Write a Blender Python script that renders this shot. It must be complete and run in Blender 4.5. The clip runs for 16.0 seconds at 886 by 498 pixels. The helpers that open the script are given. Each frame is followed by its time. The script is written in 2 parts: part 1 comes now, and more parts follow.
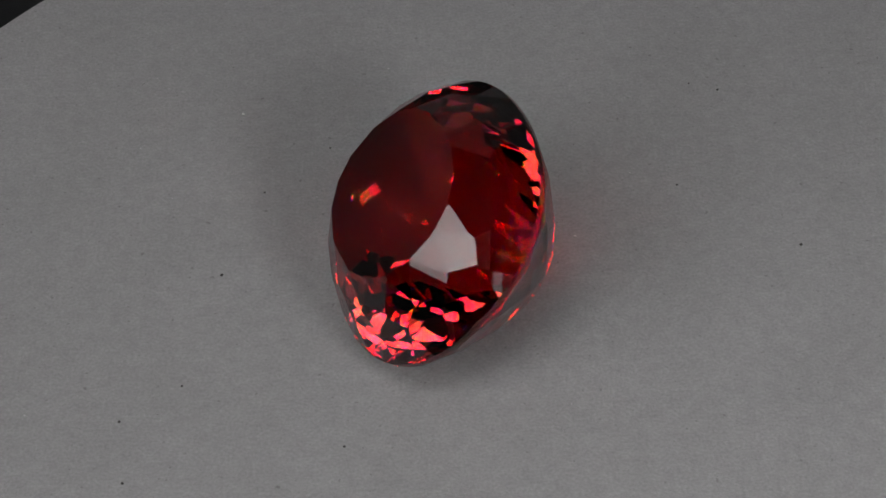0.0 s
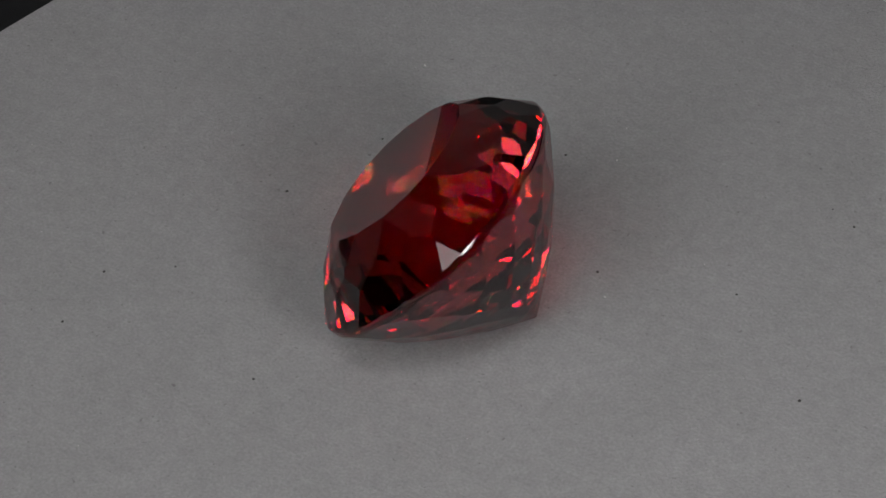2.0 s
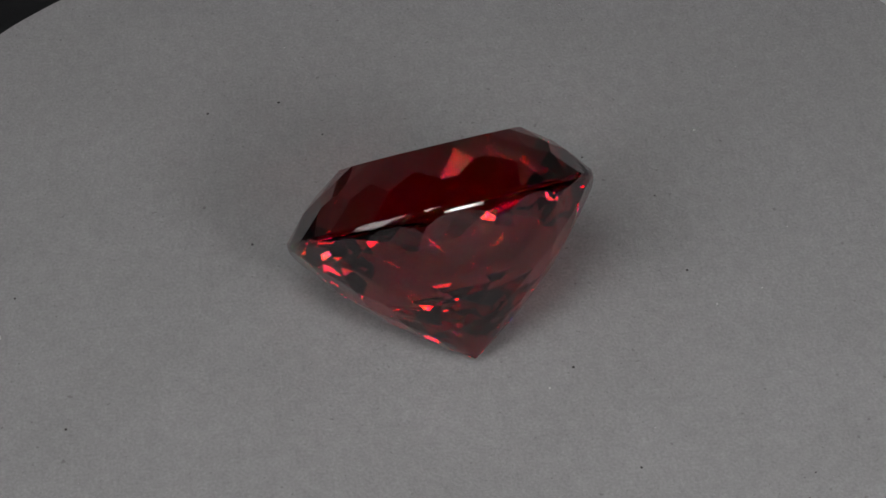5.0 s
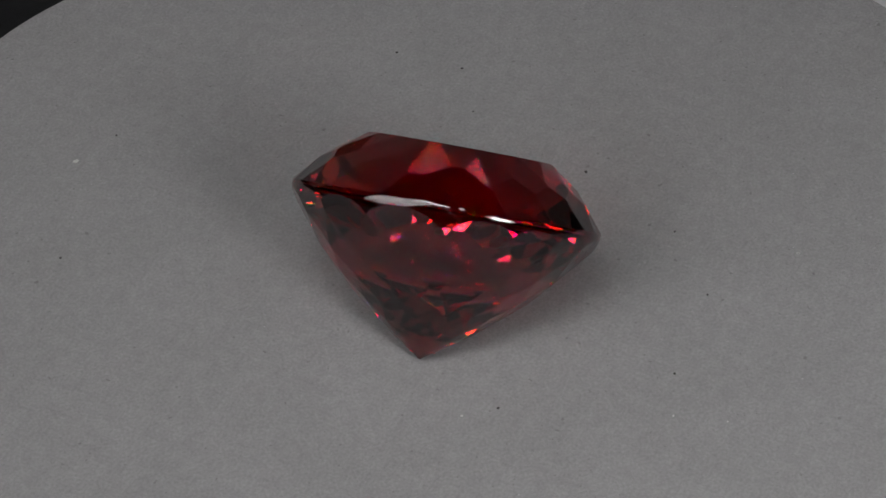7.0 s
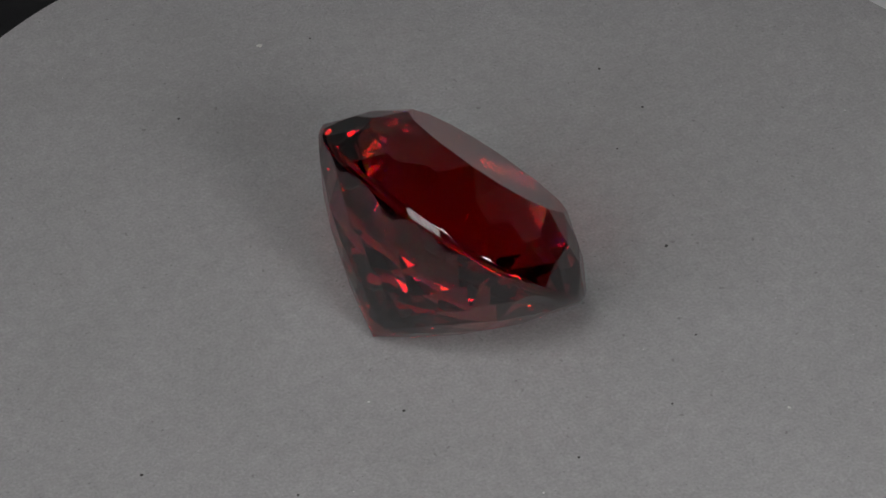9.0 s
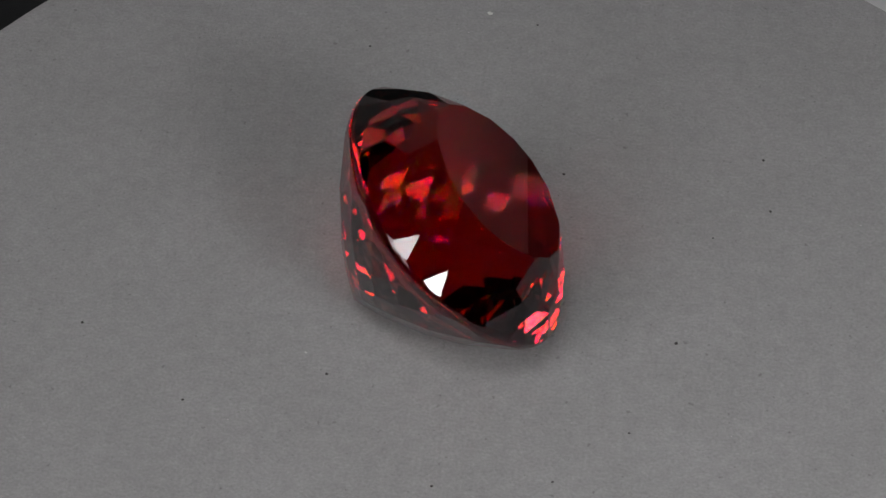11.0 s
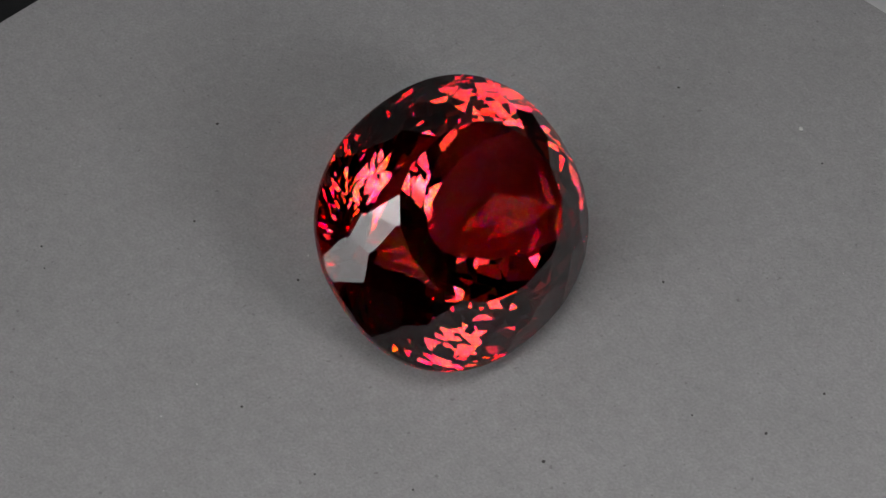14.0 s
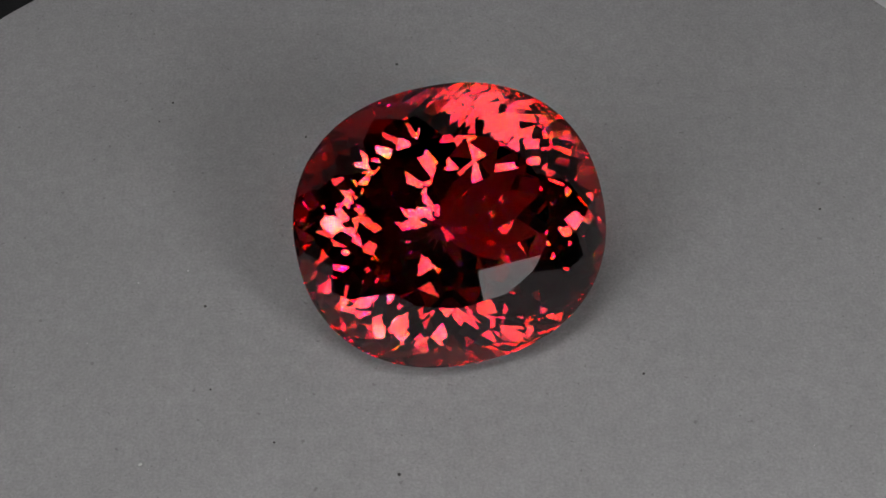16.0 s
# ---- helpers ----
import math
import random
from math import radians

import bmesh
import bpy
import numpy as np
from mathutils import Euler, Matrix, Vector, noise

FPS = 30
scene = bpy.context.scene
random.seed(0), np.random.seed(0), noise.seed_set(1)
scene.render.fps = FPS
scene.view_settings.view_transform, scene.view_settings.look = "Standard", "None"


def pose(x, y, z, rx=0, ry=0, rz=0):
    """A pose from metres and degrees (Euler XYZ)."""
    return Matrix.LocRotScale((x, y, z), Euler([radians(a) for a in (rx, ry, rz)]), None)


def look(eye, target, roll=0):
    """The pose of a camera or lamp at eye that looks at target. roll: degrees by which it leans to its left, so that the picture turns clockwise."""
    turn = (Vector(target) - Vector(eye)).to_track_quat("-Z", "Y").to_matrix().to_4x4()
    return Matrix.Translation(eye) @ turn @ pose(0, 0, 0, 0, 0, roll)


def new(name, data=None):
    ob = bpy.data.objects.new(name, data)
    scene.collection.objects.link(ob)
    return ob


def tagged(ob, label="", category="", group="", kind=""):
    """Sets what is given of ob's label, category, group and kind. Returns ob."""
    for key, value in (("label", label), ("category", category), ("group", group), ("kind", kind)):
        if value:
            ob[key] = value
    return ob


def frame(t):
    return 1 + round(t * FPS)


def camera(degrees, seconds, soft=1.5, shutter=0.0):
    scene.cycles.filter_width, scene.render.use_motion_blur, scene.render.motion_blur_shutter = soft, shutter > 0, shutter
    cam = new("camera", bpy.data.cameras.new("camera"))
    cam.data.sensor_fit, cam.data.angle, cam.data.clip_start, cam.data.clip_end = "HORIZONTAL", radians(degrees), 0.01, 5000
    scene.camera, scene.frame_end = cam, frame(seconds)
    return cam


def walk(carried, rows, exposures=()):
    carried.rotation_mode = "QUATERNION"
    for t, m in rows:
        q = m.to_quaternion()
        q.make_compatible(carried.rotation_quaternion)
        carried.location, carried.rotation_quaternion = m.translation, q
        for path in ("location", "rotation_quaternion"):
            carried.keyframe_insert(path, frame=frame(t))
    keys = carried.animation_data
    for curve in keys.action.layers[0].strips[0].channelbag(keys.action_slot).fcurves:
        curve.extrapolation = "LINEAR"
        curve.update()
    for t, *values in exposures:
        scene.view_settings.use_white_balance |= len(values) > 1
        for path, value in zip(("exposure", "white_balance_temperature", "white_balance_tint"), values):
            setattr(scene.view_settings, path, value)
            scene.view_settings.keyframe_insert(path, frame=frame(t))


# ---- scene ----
# A faceted red stone turns on a paper-covered turntable under three lamps round the camera.
cam = camera(19.87, 16.0)
VIEW = pose(0.0, -0.10443, 0.10768, 45.247, 1.319, -1.187)
walk(cam, [(0, VIEW), (16, VIEW)])
TURN_RATE = -17.0          # degrees a second, clockwise from above

# ---- world: a dim closed room ----
world = bpy.data.worlds.new("room_dark")
scene.world = world
world.use_nodes = True
world.node_tree.nodes["Background"].inputs["Color"].default_value = (0.9, 0.95, 1.0, 1)
world.node_tree.nodes["Background"].inputs["Strength"].default_value = 0.01
scene.view_settings.exposure = -0.27
LAMP_LEFT, LAMP_RIGHT, LAMP_TOP = 4.5, 26.5, 12.0
scene.cycles.max_bounces = 24
scene.cycles.transmission_bounces = 24

GEM_TINT = (0.77, 0.245, 0.252)      # light kept at each crossing of the stone's surface
GEM_PATH = (0.965, 0.67, 0.68)       # and on the way to each inner reflection

# ---- materials ----


def material(name):
    m = bpy.data.materials.new(name)
    m.use_nodes = True
    nodes, links = m.node_tree.nodes, m.node_tree.links
    return m, nodes, links, nodes["Principled BSDF"]


def mm_coords(nodes, links):
    """Object coordinates in millimetres."""
    tc = nodes.new("ShaderNodeTexCoord")
    mp = nodes.new("ShaderNodeMapping")
    mp.inputs["Scale"].default_value = (1000, 1000, 1000)
    links.new(tc.outputs["Object"], mp.inputs["Vector"])
    return mp.outputs["Vector"]


def noise_node(nodes, links, vec, scale, detail=3.0, rough=0.55):
    n = nodes.new("ShaderNodeTexNoise")
    n.inputs["Scale"].default_value = scale
    n.inputs["Detail"].default_value = detail
    n.inputs["Roughness"].default_value = rough
    links.new(vec, n.inputs["Vector"])
    return n.outputs["Fac"]


def ramp(nodes, links, fac, stops):
    r = nodes.new("ShaderNodeValToRGB")
    e = r.color_ramp.elements
    e[0].position, e[0].color = stops[0][0], (*stops[0][1], 1)
    e[1].position, e[1].color = stops[-1][0], (*stops[-1][1], 1)
    for p, c in stops[1:-1]:
        k = e.new(p)
        k.color = (*c, 1)
    links.new(fac, r.inputs["Fac"])
    return r.outputs["Color"]


def mix_color(nodes, links, kind, fac, a, b):
    m = nodes.new("ShaderNodeMix")
    m.data_type, m.blend_type = "RGBA", kind
    m.inputs["Factor"].default_value = fac
    links.new(a, m.inputs[6])
    links.new(b, m.inputs[7])
    return m.outputs[2]


def bump(nodes, links, height, strength, distance, after=None):
    b = nodes.new("ShaderNodeBump")
    b.inputs["Strength"].default_value = strength
    b.inputs["Distance"].default_value = distance
    links.new(height, b.inputs["Height"])
    if after is not None:
        links.new(after, b.inputs["Normal"])
    return b.outputs["Normal"]


def make_paper():
    m, nodes, links, bsdf = material("grey_paper")
    v = mm_coords(nodes, links)
    grain = noise_node(nodes, links, v, 5.0, 4.0, 0.65)
    cloud = noise_node(nodes, links, v, 0.16, 5.0, 0.6)
    fibre = noise_node(nodes, links, v, 1.1, 6.0, 0.7)
    pits = noise_node(nodes, links, v, 2.3, 2.0, 0.5)
    g = ramp(nodes, links, grain, [(0.32, (0.77, 0.77, 0.77)), (0.67, (1.02, 1.02, 1.02))])
    c = ramp(nodes, links, cloud, [(0.30, (0.304, 0.299, 0.301)), (0.70, (0.338, 0.333, 0.335))])
    f = ramp(nodes, links, fibre, [(0.32, (0.83, 0.83, 0.835)), (0.68, (1.01, 1.01, 1.01))])
    p = ramp(nodes, links, pits, [(0.26, (0.7, 0.69, 0.69)), (0.31, (1.0, 1.0, 1.0)), (0.68, (1.0, 1.0, 1.0)), (0.76, (1.12, 1.12, 1.12))])
    col = mix_color(nodes, links, "MULTIPLY", 1.0, c, g)
    col = mix_color(nodes, links, "MULTIPLY", 1.0, col, f)
    col = mix_color(nodes, links, "MULTIPLY", 1.0, col, p)
    links.new(col, bsdf.inputs["Base Color"])
    bsdf.inputs["Roughness"].default_value = 0.6
    bsdf.inputs["Specular IOR Level"].default_value = 0.45
    n1 = bump(nodes, links, fibre, 0.5, 0.00010)
    links.new(bump(nodes, links, grain, 0.8, 0.00005, n1), bsdf.inputs["Normal"])
    return m


def make_gem():
    """Red crystal: white gloss outside, a red tint at each crossing, and a little dispersion between the colours."""
    m, nodes, links, bsdf = material("red_gem_crystal")
    nodes.remove(bsdf)
    out = nodes["Material Output"]
    gloss = nodes.new("ShaderNodeBsdfGlossy")
    gloss.inputs["Roughness"].default_value = 0.0
    inside = None
    for tint, ior in (((GEM_TINT[0], 0, 0, 1), 1.6391), ((0, GEM_TINT[1], 0, 1), 1.640), ((0, 0, GEM_TINT[2], 1), 1.6410)):
        r = nodes.new("ShaderNodeBsdfRefraction")
        r.inputs["Color"].default_value = tint
        r.inputs["Roughness"].default_value = 0.0
        r.inputs["IOR"].default_value = ior
        if inside is None:
            inside = r.outputs[0]
        else:
            add = nodes.new("ShaderNodeAddShader")
            links.new(inside, add.inputs[0])
            links.new(r.outputs[0], add.inputs[1])
            inside = add.outputs[0]
    fres = nodes.new("ShaderNodeFresnel")
    fres.inputs["IOR"].default_value = 1.64
    # total reflection happens inside only, after a way through the red crystal
    links.new(ramp(nodes, links, fres.outputs[0], [(0.985, (1, 1, 1)), (0.999, GEM_PATH)]), gloss.inputs["Color"])
    mix = nodes.new("ShaderNodeMixShader")
    links.new(fres.outputs[0], mix.inputs[0])
    links.new(inside, mix.inputs[1])
    links.new(gloss.outputs[0], mix.inputs[2])
    links.new(mix.outputs[0], out.inputs["Surface"])
    return m


def make_plain(name, color, rough, metal=0.0, var=0.12, scale=0.5, relief=0.0):
    m, nodes, links, bsdf = material(name)
    v = mm_coords(nodes, links)
    n = noise_node(nodes, links, v, scale, 4.0, 0.6)
    lo = tuple(c * (1 - var) for c in color)
    hi = tuple(min(1.0, c * (1 + var)) for c in color)
    links.new(ramp(nodes, links, n, [(0.3, lo), (0.7, hi)]), bsdf.inputs["Base Color"])
    bsdf.inputs["Roughness"].default_value = rough
    bsdf.inputs["Metallic"].default_value = metal
    if relief:
        fine = noise_node(nodes, links, v, scale * 8, 3.0, 0.6)
        links.new(bump(nodes, links, fine, 0.4, relief), bsdf.inputs["Normal"])
    return m


def make_glow(name, color, strength, reach=(0.1, 0.1), rim=0.5, rise=0.0):
    """A diffuser, brightest rise above its middle; reach: half its width and height."""
    m, nodes, links, bsdf = material(name)
    bsdf.inputs["Base Color"].default_value = (0.8, 0.8, 0.8, 1)
    bsdf.inputs["Emission Color"].default_value = (*color, 1)
    tc = nodes.new("ShaderNodeTexCoord")
    mp = nodes.new("ShaderNodeMapping")
    mp.inputs["Location"].default_value = (0, -rise * 0.8 / reach[1], 0)
    mp.inputs["Scale"].default_value = (0.8 / reach[0], 0.8 / reach[1], 0.0)
    links.new(tc.outputs["Object"], mp.inputs["Vector"])
    grad = nodes.new("ShaderNodeTexGradient")
    grad.gradient_type = "SPHERICAL"
    links.new(mp.outputs["Vector"], grad.inputs["Vector"])
    r = nodes.new("ShaderNodeMapRange")
    r.interpolation_type = "SMOOTHSTEP"
    r.inputs["From Min"].default_value, r.inputs["From Max"].default_value = 0.15, 0.75
    r.inputs["To Min"].default_value, r.inputs["To Max"].default_value = strength * rim, strength * 1.15
    links.new(grad.outputs["Fac"], r.inputs["Value"])
    links.new(r.outputs["Result"], bsdf.inputs["Emission Strength"])
    return m


PAPER = make_paper()
GEM = make_gem()
BLACK_CLOTH = make_plain("black_cloth", (0.006, 0.006, 0.007), 0.95, var=0.3, scale=1.2, relief=0.0002)
BLACK_PLASTIC = make_plain("black_plastic", (0.012, 0.012, 0.013), 0.45)
# for the added panels that only bounce light and show in the facets
REFLECTOR_GREY = make_plain("grey_reflector_panel", (0.32, 0.32, 0.32), 0.9, var=0.06, scale=0.06)
LIGHT_GREY = make_plain("light_grey_board", (0.55, 0.55, 0.56), 0.7, var=0.05, scale=0.2)
DARK_WALL = make_plain("dark_wall", (0.03, 0.03, 0.032), 0.9, var=0.15, scale=0.02)
DUST_DARK = make_plain("dark_dust", (0.035, 0.032, 0.03), 0.8, var=0.3, scale=8)
DUST_GREY = make_plain("grey_dust", (0.14, 0.135, 0.135), 0.85, var=0.4, scale=8)
DUST_PALE = make_plain("pale_dust", (0.50, 0.495, 0.48), 0.8, var=0.1, scale=8)
STEEL = make_plain("lamp_stand_steel", (0.35, 0.35, 0.36), 0.35, metal=1.0)
GLOW_LEFT = make_glow("lamp_diffuser_glow", (1.0, 0.985, 0.995), LAMP_LEFT, (0.13, 0.17), 0.45, 0.02)
GLOW_RIGHT = make_glow("lamp_diffuser_glow_side", (1.0, 0.985, 0.995), LAMP_RIGHT, (0.0222, 0.0202), 0.08)
GLOW_TOP = make_glow("lamp_diffuser_glow_top", (1.0, 0.985, 0.995), LAMP_TOP, (0.07, 0.045), 0.4)

# ---- building helpers ----


def mesh_of(name, bm, mat):
    me = bpy.data.meshes.new(name)
    bm.to_mesh(me)
    bm.free()
    me.materials.append(mat)
    return me


def part(name, bm, mat, parent, label=""):
    ob = new(name, mesh_of(name, bm, mat))
    ob.parent = parent
    return tagged(ob, label)


def box_bm(x0, y0, z0, x1, y1, z1, bevel=0.0):
    bm = bmesh.new()
    bmesh.ops.create_cube(bm, size=1.0)
    for v in bm.verts:
        v.co = Vector(((x0 + x1) / 2 + v.co.x * (x1 - x0), (y0 + y1) / 2 + v.co.y * (y1 - y0), (z0 + z1) / 2 + v.co.z * (z1 - z0)))
    if bevel:
        bmesh.ops.bevel(bm, geom=bm.edges[:], offset=bevel, segments=2, affect="EDGES", profile=0.7)
    return bm


def lathe_bm(profile, n=64):
    """A turned body: profile of (radius, z) from the bottom up, closed at both ends."""
    bm = bmesh.new()
    rings = [[bm.verts.new((r * math.cos(2 * math.pi * i / n), r * math.sin(2 * math.pi * i / n), z)) for i in range(n)] for r, z in profile]
    for a, b in zip(rings, rings[1:]):
        for i in range(n):
            bm.faces.new((a[i], a[(i + 1) % n], b[(i + 1) % n], b[i]))
    bm.faces.new(rings[0][::-1])
    bm.faces.new(rings[-1])
    return bm


# ---- the setting ----
GROUND_Z = -0.030
ground = new("ground", mesh_of("ground", box_bm(-1.0, -1.0, GROUND_Z - 0.02, 1.0, 1.0, GROUND_Z), BLACK_CLOTH))
tagged(ground, "black cloth covering the table top", "table top", kind="structure")
for wname, b in (("wall_north", (-1.0, 1.0, -0.05, 1.0, 1.05, 1.2)), ("wall_south", (-1.0, -1.05, -0.05, 1.0, -1.0, 1.2)),
                 ("wall_east", (1.0, -1.05, -0.05, 1.05, 1.05, 1.2)), ("wall_west", (-1.05, -1.05, -0.05, -1.0, 1.05, 1.2)),
                 ("ceiling", (-1.05, -1.05, 1.2, 1.05, 1.05, 1.25))):
    tagged(new(wname, mesh_of(wname, box_bm(*b), DARK_WALL)), "dark painted room surface in shade", "wall", kind="structure")

# ---- turntable with its paper disc ----
turntable = tagged(new("turntable"), "low black plastic turntable under a paper disc", "turntable")
turntable.location = (0, 0, GROUND_Z)
part("base", lathe_bm([(0.034, 0.0), (0.035, 0.001), (0.035, 0.014), (0.034, 0.015)]), BLACK_PLASTIC, turntable)
part("platter", lathe_bm([(0.012, 0.015), (0.012, 0.020), (0.0355, 0.021), (0.036, 0.022), (0.036, 0.0288), (0.0355, 0.0295)]), BLACK_PLASTIC, turntable)


def paper_bm():
    """A hand-cut disc: its rim is a little out of round."""
    n = 240
    bm = bmesh.new()
    rings = []
    for dr, z in ((-0.0001, -0.0005), (0.0, -0.0003), (0.0, -0.0001), (-0.0001, 0.0)):
        ring = []
        for i in range(n):
            a = 2 * math.pi * i / n
            r = 0.0395 + 0.0006 * math.cos(a - radians(60)) + 0.00022 * math.sin(5 * a + 1.0) * math.cos(3 * a) + 0.00008 * math.sin(23 * a)
            ring.append(bm.verts.new(((r + dr) * math.cos(a), (r + dr) * math.sin(a), z)))
        rings.append(ring)
    for a, b in zip(rings, rings[1:]):
        for i in range(n):
            bm.faces.new((a[i], a[(i + 1) % n], b[(i + 1) % n], b[i]))
    bm.faces.new(rings[0][::-1])
    bm.faces.new(rings[-1])
    return bm


paper_disc = tagged(new("paper_disc", mesh_of("paper_disc", paper_bm(), PAPER)), "round sheet of matte grey paper with dust on a turntable", "paper disc")

# ---- the stone ----
HALF_LONG, HALF_WIDE, POWER = 8.994, 8.039, 2.236   # millimetres
CROWN, DEPTH, GIRDLE = 3.60, 8.80, 0.42
TABLE_SHIFT = (-0.225, 0.156)
MEAN_RADIUS = 8.5
TABLE, STAR = 0.600, 0.785
CROWN_FOLD, CROWN_PHASE, CROWN_SLOPES = 16, radians(17.3), [40.0, 50.6, 54.2]
BREAK = 0.944
PAVILION_FOLD, PAVILION_PHASE, PAVILION_SLOPES = 16, radians(17.3), [55.84, 50.75, 45.57, 41.66, 38.79, 36.61, 35.1]


def outline(az):
    c, s = math.cos(az), math.sin(az)
    k = (abs(c / HALF_LONG) ** POWER + abs(s / HALF_WIDE) ** POWER) ** (-1 / POWER)
    p = Vector((k * c, k * s))
    g = Vector((math.copysign(abs(p.x / HALF_LONG) ** (POWER - 1) / HALF_LONG, c), math.copysign(abs(p.y / HALF_WIDE) ** (POWER - 1) / HALF_WIDE, s)))
    return p, g.normalized()


def support(turn):
    """How far the outline reaches in the direction turn."""
    m = POWER / (POWER - 1)
    return ((HALF_LONG * abs(math.cos(turn))) ** m + (HALF_WIDE * abs(math.sin(turn))) ** m) ** (1 / m)


def facet(turn, slope_tan, r, z):
    """A facet square to the direction turn, through the ring r at height z; its slope eases where the outline reaches further."""
    reach = support(turn)
    q = math.atan(slope_tan * MEAN_RADIUS / reach) * (1 if z > 0 else -1)
    n = Vector((math.cos(turn) * abs(math.sin(q)), math.sin(turn) * abs(math.sin(q)), math.cos(q) * (1 if z > 0 else -1)))
    d = n.x * math.cos(turn) * r * reach + n.y * math.sin(turn) * r * reach + n.z * z
    if z > 0:      # the table sits a little off the middle
        n.z -= (n.x * TABLE_SHIFT[0] + n.y * TABLE_SHIFT[1]) / CROWN
    k = n.length
    n, d = n / k, d / k
    return n * d, n


def facet_planes():
    """All facets, row by row; each row starts where two facets of the row before it meet."""
    planes = []
    gt = GIRDLE / 2
    # crown: table edge, stars and four rows of kites
    c = math.cos(math.pi / CROWN_FOLD)
    t = [math.tan(radians(a)) * MEAN_RADIUS for a in CROWN_SLOPES]
    r, z = [TABLE, STAR], [CROWN]
    z.append(z[0] - (r[1] * c - r[0]) * t[0])
    rows = [(0.0, r[0], z[0], t[0])]
    for j in range(1, len(t)):
        rows.append((0.5 * (j % 2), r[j], z[j], t[j]))
        rn = (z[j] + r[j] * t[j] - z[j - 1] - r[j - 1] * t[j - 1]) / (t[j] * c - t[j - 1])
        r.append(rn)
        z.append(z[j - 1] - (rn - r[j - 1]) * t[j - 1])
    rows.append((0.5, r[1], z[1], (z[0] - z[1]) / (r[1] - r[0] * c)))
    for half, r0, z0, t0 in rows:
        for k in range(CROWN_FOLD):
            planes.append(facet(CROWN_PHASE + 2 * math.pi * (k + half) / CROWN_FOLD, t0 / MEAN_RADIUS, r0, z0))
    # pavilion: from the girdle to the culet
    c = math.cos(math.pi / PAVILION_FOLD)
    t = [math.tan(radians(a)) * MEAN_RADIUS for a in PAVILION_SLOPES]
    r, d = [1.0, BREAK], [gt]
    d.append(d[0] + (r[0] - r[1] * c) * t[0])
    for j in range(1, len(t)):
        rn = (d[j] + r[j] * t[j] - d[j - 1] - r[j - 1] * t[j - 1]) / (t[j] * c - t[j - 1])
        r.append(rn)
        d.append(d[j - 1] + (r[j - 1] - rn) * t[j - 1])
    for j in range(len(t)):
        for k in range(PAVILION_FOLD):
            planes.append(facet(PAVILION_PHASE + 2 * math.pi * (k + 0.5 * (j % 2)) / PAVILION_FOLD, t[j] / MEAN_RADIUS, r[j], -d[j]))
    planes.append((Vector((0, 0, -DEPTH + 0.02)), Vector((0, 0, -1))))
    return planes


def gem_bm():
    n = 160
    bm = bmesh.new()
    rings = []
    # a barrel whose belly becomes the polished, rounded girdle
    for z, r in ((-DEPTH * 1.1, 0.75), (-1.2, 0.945), (-0.7, 0.976), (-0.4, 0.991), (-0.2, 0.998), (0.0, 1.0), (0.2, 0.998), (0.4, 0.990), (0.7, 0.972), (1.2, 0.935), (CROWN, 0.70)):
        rings.append([bm.verts.new((*(outline(2 * math.pi * i / n)[0] * r), z)) for i in range(n)])
    for lo, hi in zip(rings, rings[1:]):
        for i in range(n):
            bm.faces.new((lo[i], lo[(i + 1) % n], hi[(i + 1) % n], hi[i])).smooth = True
    bm.faces.new(rings[0][::-1])
    bm.faces.new(rings[-1])
    for point, normal in facet_planes():
        geom = bm.verts[:] + bm.edges[:] + bm.faces[:]
        res = bmesh.ops.bisect_plane(bm, geom=geom, dist=1e-5, plane_co=point, plane_no=normal, clear_outer=True)
        cut = [v for v in res["geom_cut"] if isinstance(v, bmesh.types.BMVert)]
        if len(cut) > 2:
            bmesh.ops.remove_doubles(bm, verts=cut, dist=2e-4)
        rim = [e for e in bm.edges if e.is_boundary]
        if len(rim) > 2:
            for f in bmesh.ops.holes_fill(bm, edges=rim, sides=0)["faces"]:
                f.smooth = False
    bmesh.ops.remove_doubles(bm, verts=bm.verts[:], dist=0.003)
    bmesh.ops.dissolve_degenerate(bm, edges=bm.edges[:], dist=0.002)
    bmesh.ops.recalc_face_normals(bm, faces=bm.faces[:])
    bm.faces.index_update()
    bmesh.ops.scale(bm, vec=(0.001, 0.001, 0.001), verts=bm.verts[:])
    return bm


gemstone = tagged(new("gemstone"), "faceted raspberry-red cushion-cut gemstone lying tilted on grey paper", "gemstone")


def gem_parts():
    """The closed solid, parted where the cutter parts it: table, crown, girdle and pavilion."""
    whole = gem_bm()
    zone = {}
    for f in whole.faces:
        c = f.calc_center_median()
        if f.normal.z > 0.9995:
            zone[f.index] = "table"
        elif f.smooth:
            zone[f.index] = "girdle"
        else:
            zone[f.index] = "crown" if f.normal.z > 0 else "pavilion"
    low = min((GEM_REST @ v.co).z for v in whole.verts)
    for name in ("table", "crown", "girdle", "pavilion"):
        bm = whole.copy()
        bm.faces.index_update()
        bmesh.ops.delete(bm, geom=[f for f in bm.faces if zone[f.index] != name], context="FACES")
        part(name, bm, GEM, gemstone)
    whole.free()
    return low


GEM_REST = pose(-0.00060, -0.000265, 0.00669, 45.128, -2.437, -75.811)
# let it rest on the paper
GEM_REST.translation.z -= gem_parts() - 0.00001

# ---- lamps beside the camera ----


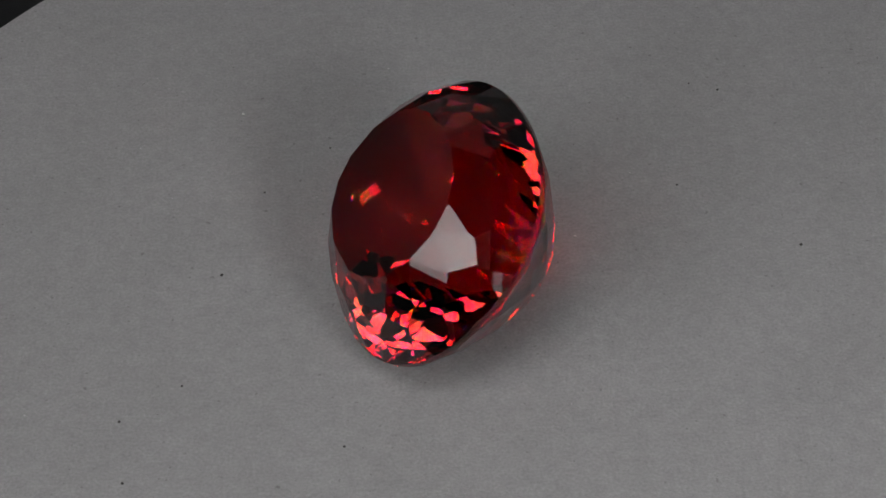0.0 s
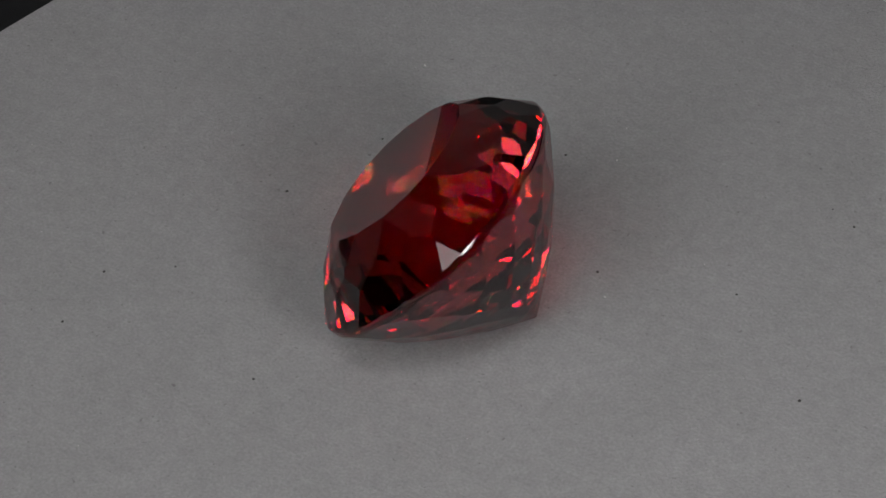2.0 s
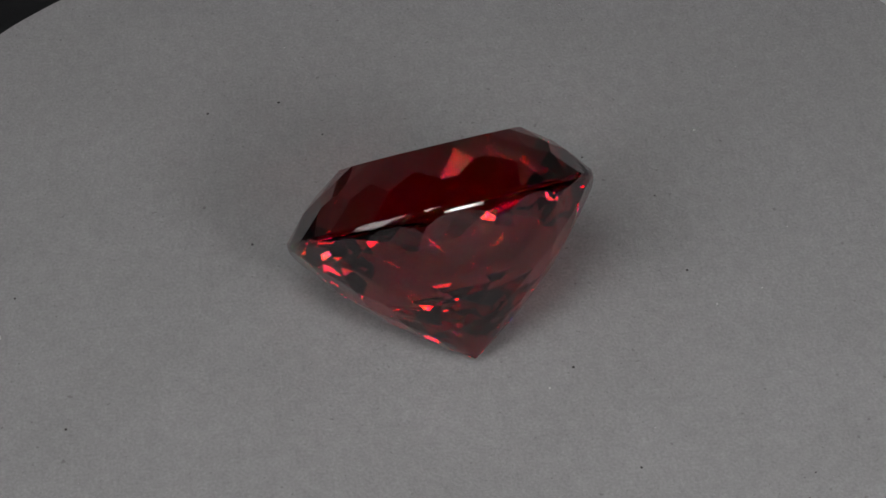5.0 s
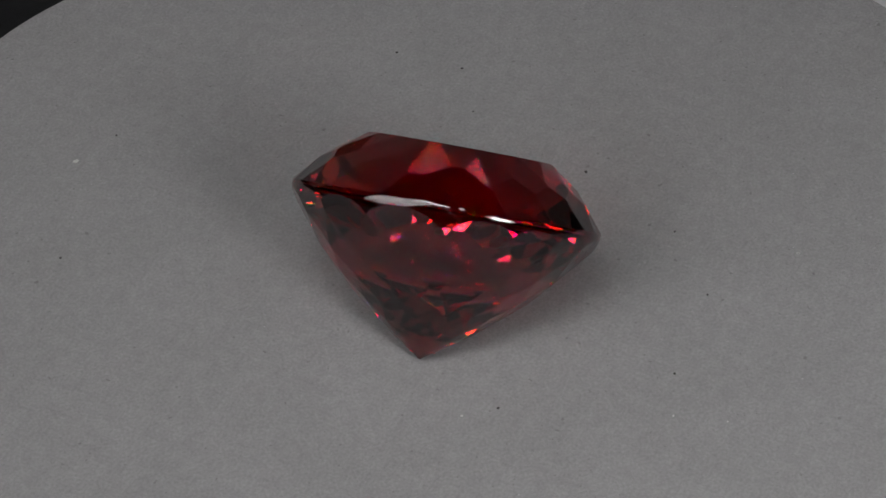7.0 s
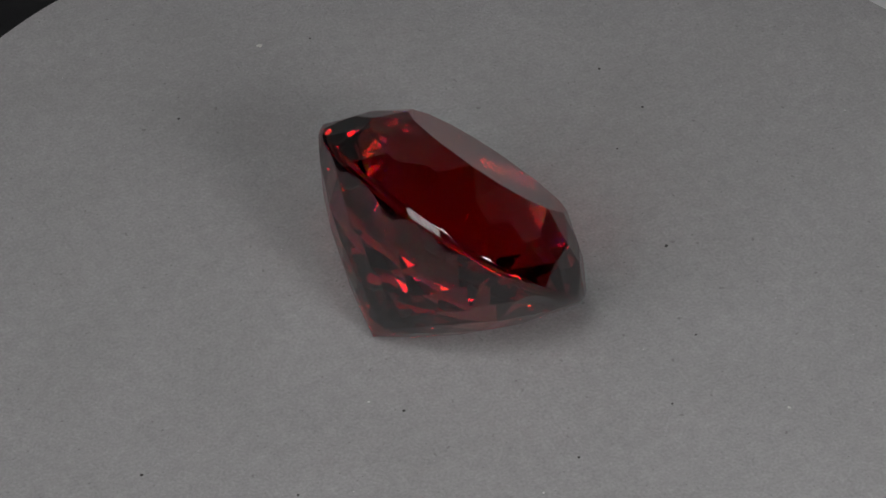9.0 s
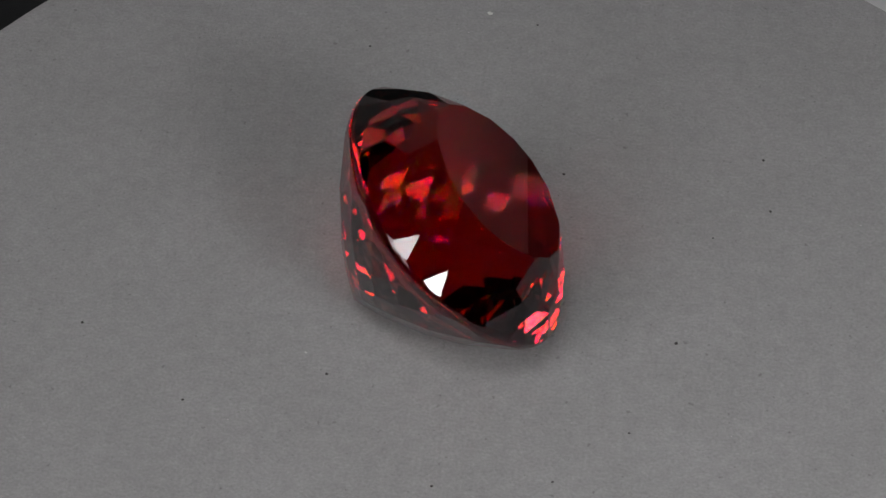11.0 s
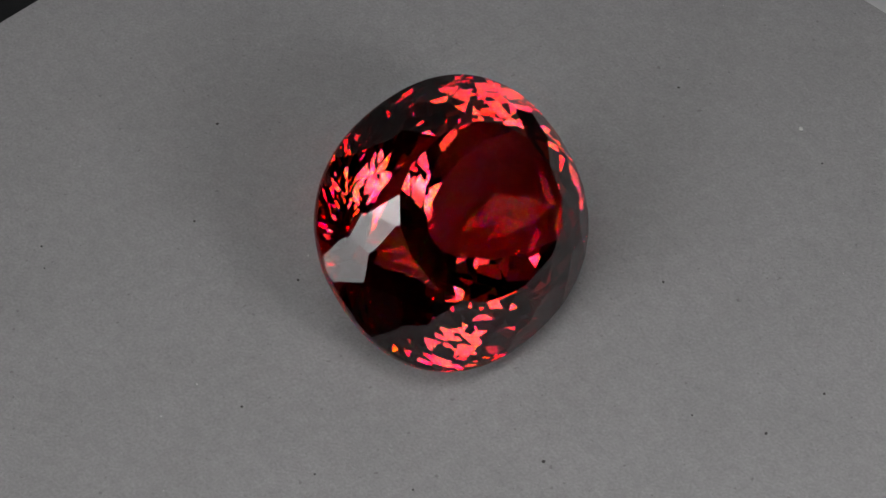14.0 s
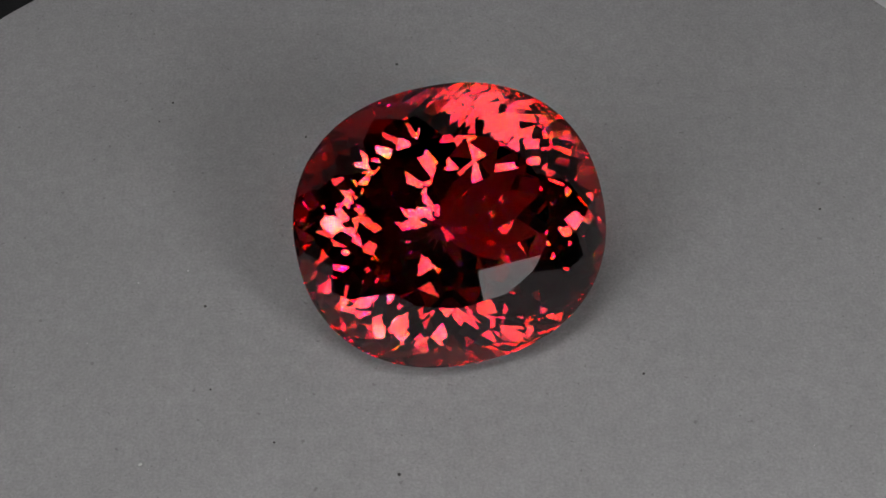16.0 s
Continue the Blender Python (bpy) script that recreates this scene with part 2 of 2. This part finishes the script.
def studio_lamp(name, where, width, height, glow, bars, label, lean=0.0):
    """A panel lamp on a stand; its diffuser is parted into upright strips and faces the stone."""
    top = tagged(new(name), label, "lamp")
    m = look(where, (0, 0, 0.004)) @ Matrix.Rotation(radians(lean), 4, "Z")
    top.matrix_world = m
    w, h = width / 2, height / 2
    part("housing", box_bm(-w - 0.008, -h - 0.008, 0.002, w + 0.008, h + 0.008, 0.03, 0.003), BLACK_PLASTIC, top)
    step = width / bars
    for i in range(bars):
        x = -w + i * step
        part("diffuser", box_bm(x + 0.0008, -h, -0.002, x + step - 0.0008, h, 0.0018, 0.0006), glow, top, "white glowing lamp diffuser")
    back = m.inverted() @ (Vector(where) + (m.to_3x3() @ Vector((0, 0, 0.022))))
    a, b = Vector((0, 0, 0.022)), m.inverted() @ Vector(((m @ back).x, (m @ back).y - 0.14, GROUND_Z))
    bm = bmesh.new()
    d = b - a
    bmesh.ops.create_cone(bm, cap_ends=True, segments=16, radius1=0.006, radius2=0.006, depth=d.length,
                          matrix=Matrix.Translation((a + b) / 2) @ d.to_track_quat("Z", "Y").to_matrix().to_4x4())
    part("pole", bm, STEEL, top)
    bm = bmesh.new()
    bmesh.ops.create_cone(bm, cap_ends=True, segments=32, radius1=0.05, radius2=0.045, depth=0.01,
                          matrix=Matrix.Translation(b - d.normalized() * 0.005) @ (-d).to_track_quat("Z", "Y").to_matrix().to_4x4())
    part("foot", bm, BLACK_PLASTIC, top)
    return top


def toward(az, el, dist):
    a, e = radians(az), radians(el)
    return (dist * math.sin(a) * math.cos(e), dist * math.cos(a) * math.cos(e), dist * math.sin(e) + 0.004)


studio_lamp("panel_lamp", toward(-135.0, 37.0, 0.34), 0.165, 0.26, GLOW_LEFT, 3, "lit tall three-strip panel lamp on a black stand")
studio_lamp("square_lamp", toward(149.7, 33.3, 0.125), 0.041, 0.038, GLOW_RIGHT, 1, "lit small square lamp with white diffuser on a black stand", -9.0)
studio_lamp("overhead_lamp", toward(-165, 66, 0.30), 0.125, 0.08, GLOW_TOP, 1, "lit small panel lamp on a tall black stand")

# ---- added out-of-view grey panels that the stone mirrors, and a board behind the turntable ----


unseen_reflector = tagged(new("unseen_reflector"), "three grey reflector panels added out of view round the turntable", "light tent")
unseen_reflector.location = (0, 0, GROUND_Z)
part("back_panel", box_bm(-0.30, 0.30, 0.0, 0.30, 0.303, 0.42, 0.001), REFLECTOR_GREY, unseen_reflector)
part("side_panel", box_bm(-0.303, 0.07, 0.0, -0.30, 0.303, 0.42, 0.001), REFLECTOR_GREY, unseen_reflector)
part("side_panel", box_bm(0.30, 0.07, 0.0, 0.303, 0.303, 0.42, 0.001), REFLECTOR_GREY, unseen_reflector)
board = tagged(new("grey_board", mesh_of("grey_board", box_bm(0, 0, 0, 0.08, 0.12, 0.012, 0.001), LIGHT_GREY)), "light grey board lying behind the turntable", "board")
board.matrix_world = pose(0.0285, 0.0305, GROUND_Z, 0, 0, 0)

# ---- dust on the paper: kind, place and size in millimetres ----
DUST = [("k", 21.35, 3.64, 0.23), ("k", 6.39, 6.56, 0.22), ("k", -18.4, -13.5, 0.22), ("k", -18.9, -8.92, 0.22), ("k", -15.47, -6.34, 0.20),
        ("k", -6.1, -11.3, 0.22), ("w", -0.13, -26.57, 0.40), ("k", -3.37, -25.64, 0.17), ("k", 14.35, 9.21, 0.20), ("k", 7.44, -22.64, 0.20),
        ("w", 7.82, 4.98, 0.18), ("w", -12.77, 17.06, 0.23), ("k", -13.55, 2.57, 0.25), ("k", 17.73, 17.98, 0.20), ("w", 2.46, 15.68, 0.20),
        ("k", -11.18, 9.66, 0.17), ("k", -0.51, 14.42, 0.20), ("w", 1.49, 18.58, 0.13), ("k", -7.14, 13.58, 0.17), ("k", 15.93, 18.69, 0.17)]


def speck_bm(size, rng):
    bm = bmesh.new()
    bmesh.ops.create_icosphere(bm, subdivisions=1, radius=size / 2000)
    sx, sy = rng.uniform(0.7, 1.3), rng.uniform(0.6, 1.0)
    for v in bm.verts:
        j = rng.uniform(0.75, 1.2)
        v.co = Vector((v.co.x * sx * j, v.co.y * sy * j, v.co.z * 0.5 * j))
    return bm


rng = random.Random(7)
specks = []
for kind, x, y, size in DUST:
    specks.append((kind, x, y, size))
while len(specks) < 220:
    r, a = 38 * math.sqrt(rng.random()), rng.uniform(0, 2 * math.pi)
    specks.append(("w" if rng.random() < 0.2 else "g", r * math.cos(a), r * math.sin(a), rng.uniform(0.04, 0.10)))
shapes = {k: [mesh_of("dust_speck", speck_bm(1.0, rng), {"w": DUST_PALE, "k": DUST_DARK, "g": DUST_GREY}[k]) for _ in range(6)] for k in "kwg"}
for kind, x, y, size in specks:
    ob = new("dust_speck", shapes[kind][rng.randrange(6)])
    ob.parent = paper_disc
    ob.location = (x / 1000, y / 1000, size * 0.0002)
    ob.rotation_euler = (0, 0, rng.uniform(0, 6.28))
    ob.scale = (size, size, size)


def motions():
    rows, stone = [], []
    for i in range(33):
        t = i * 0.5
        spin = pose(0, 0, 0, 0, 0, TURN_RATE * t)
        rows.append((t, spin))
        stone.append((t, spin @ GEM_REST))
    walk(paper_disc, rows)
    walk(gemstone, stone)


motions()
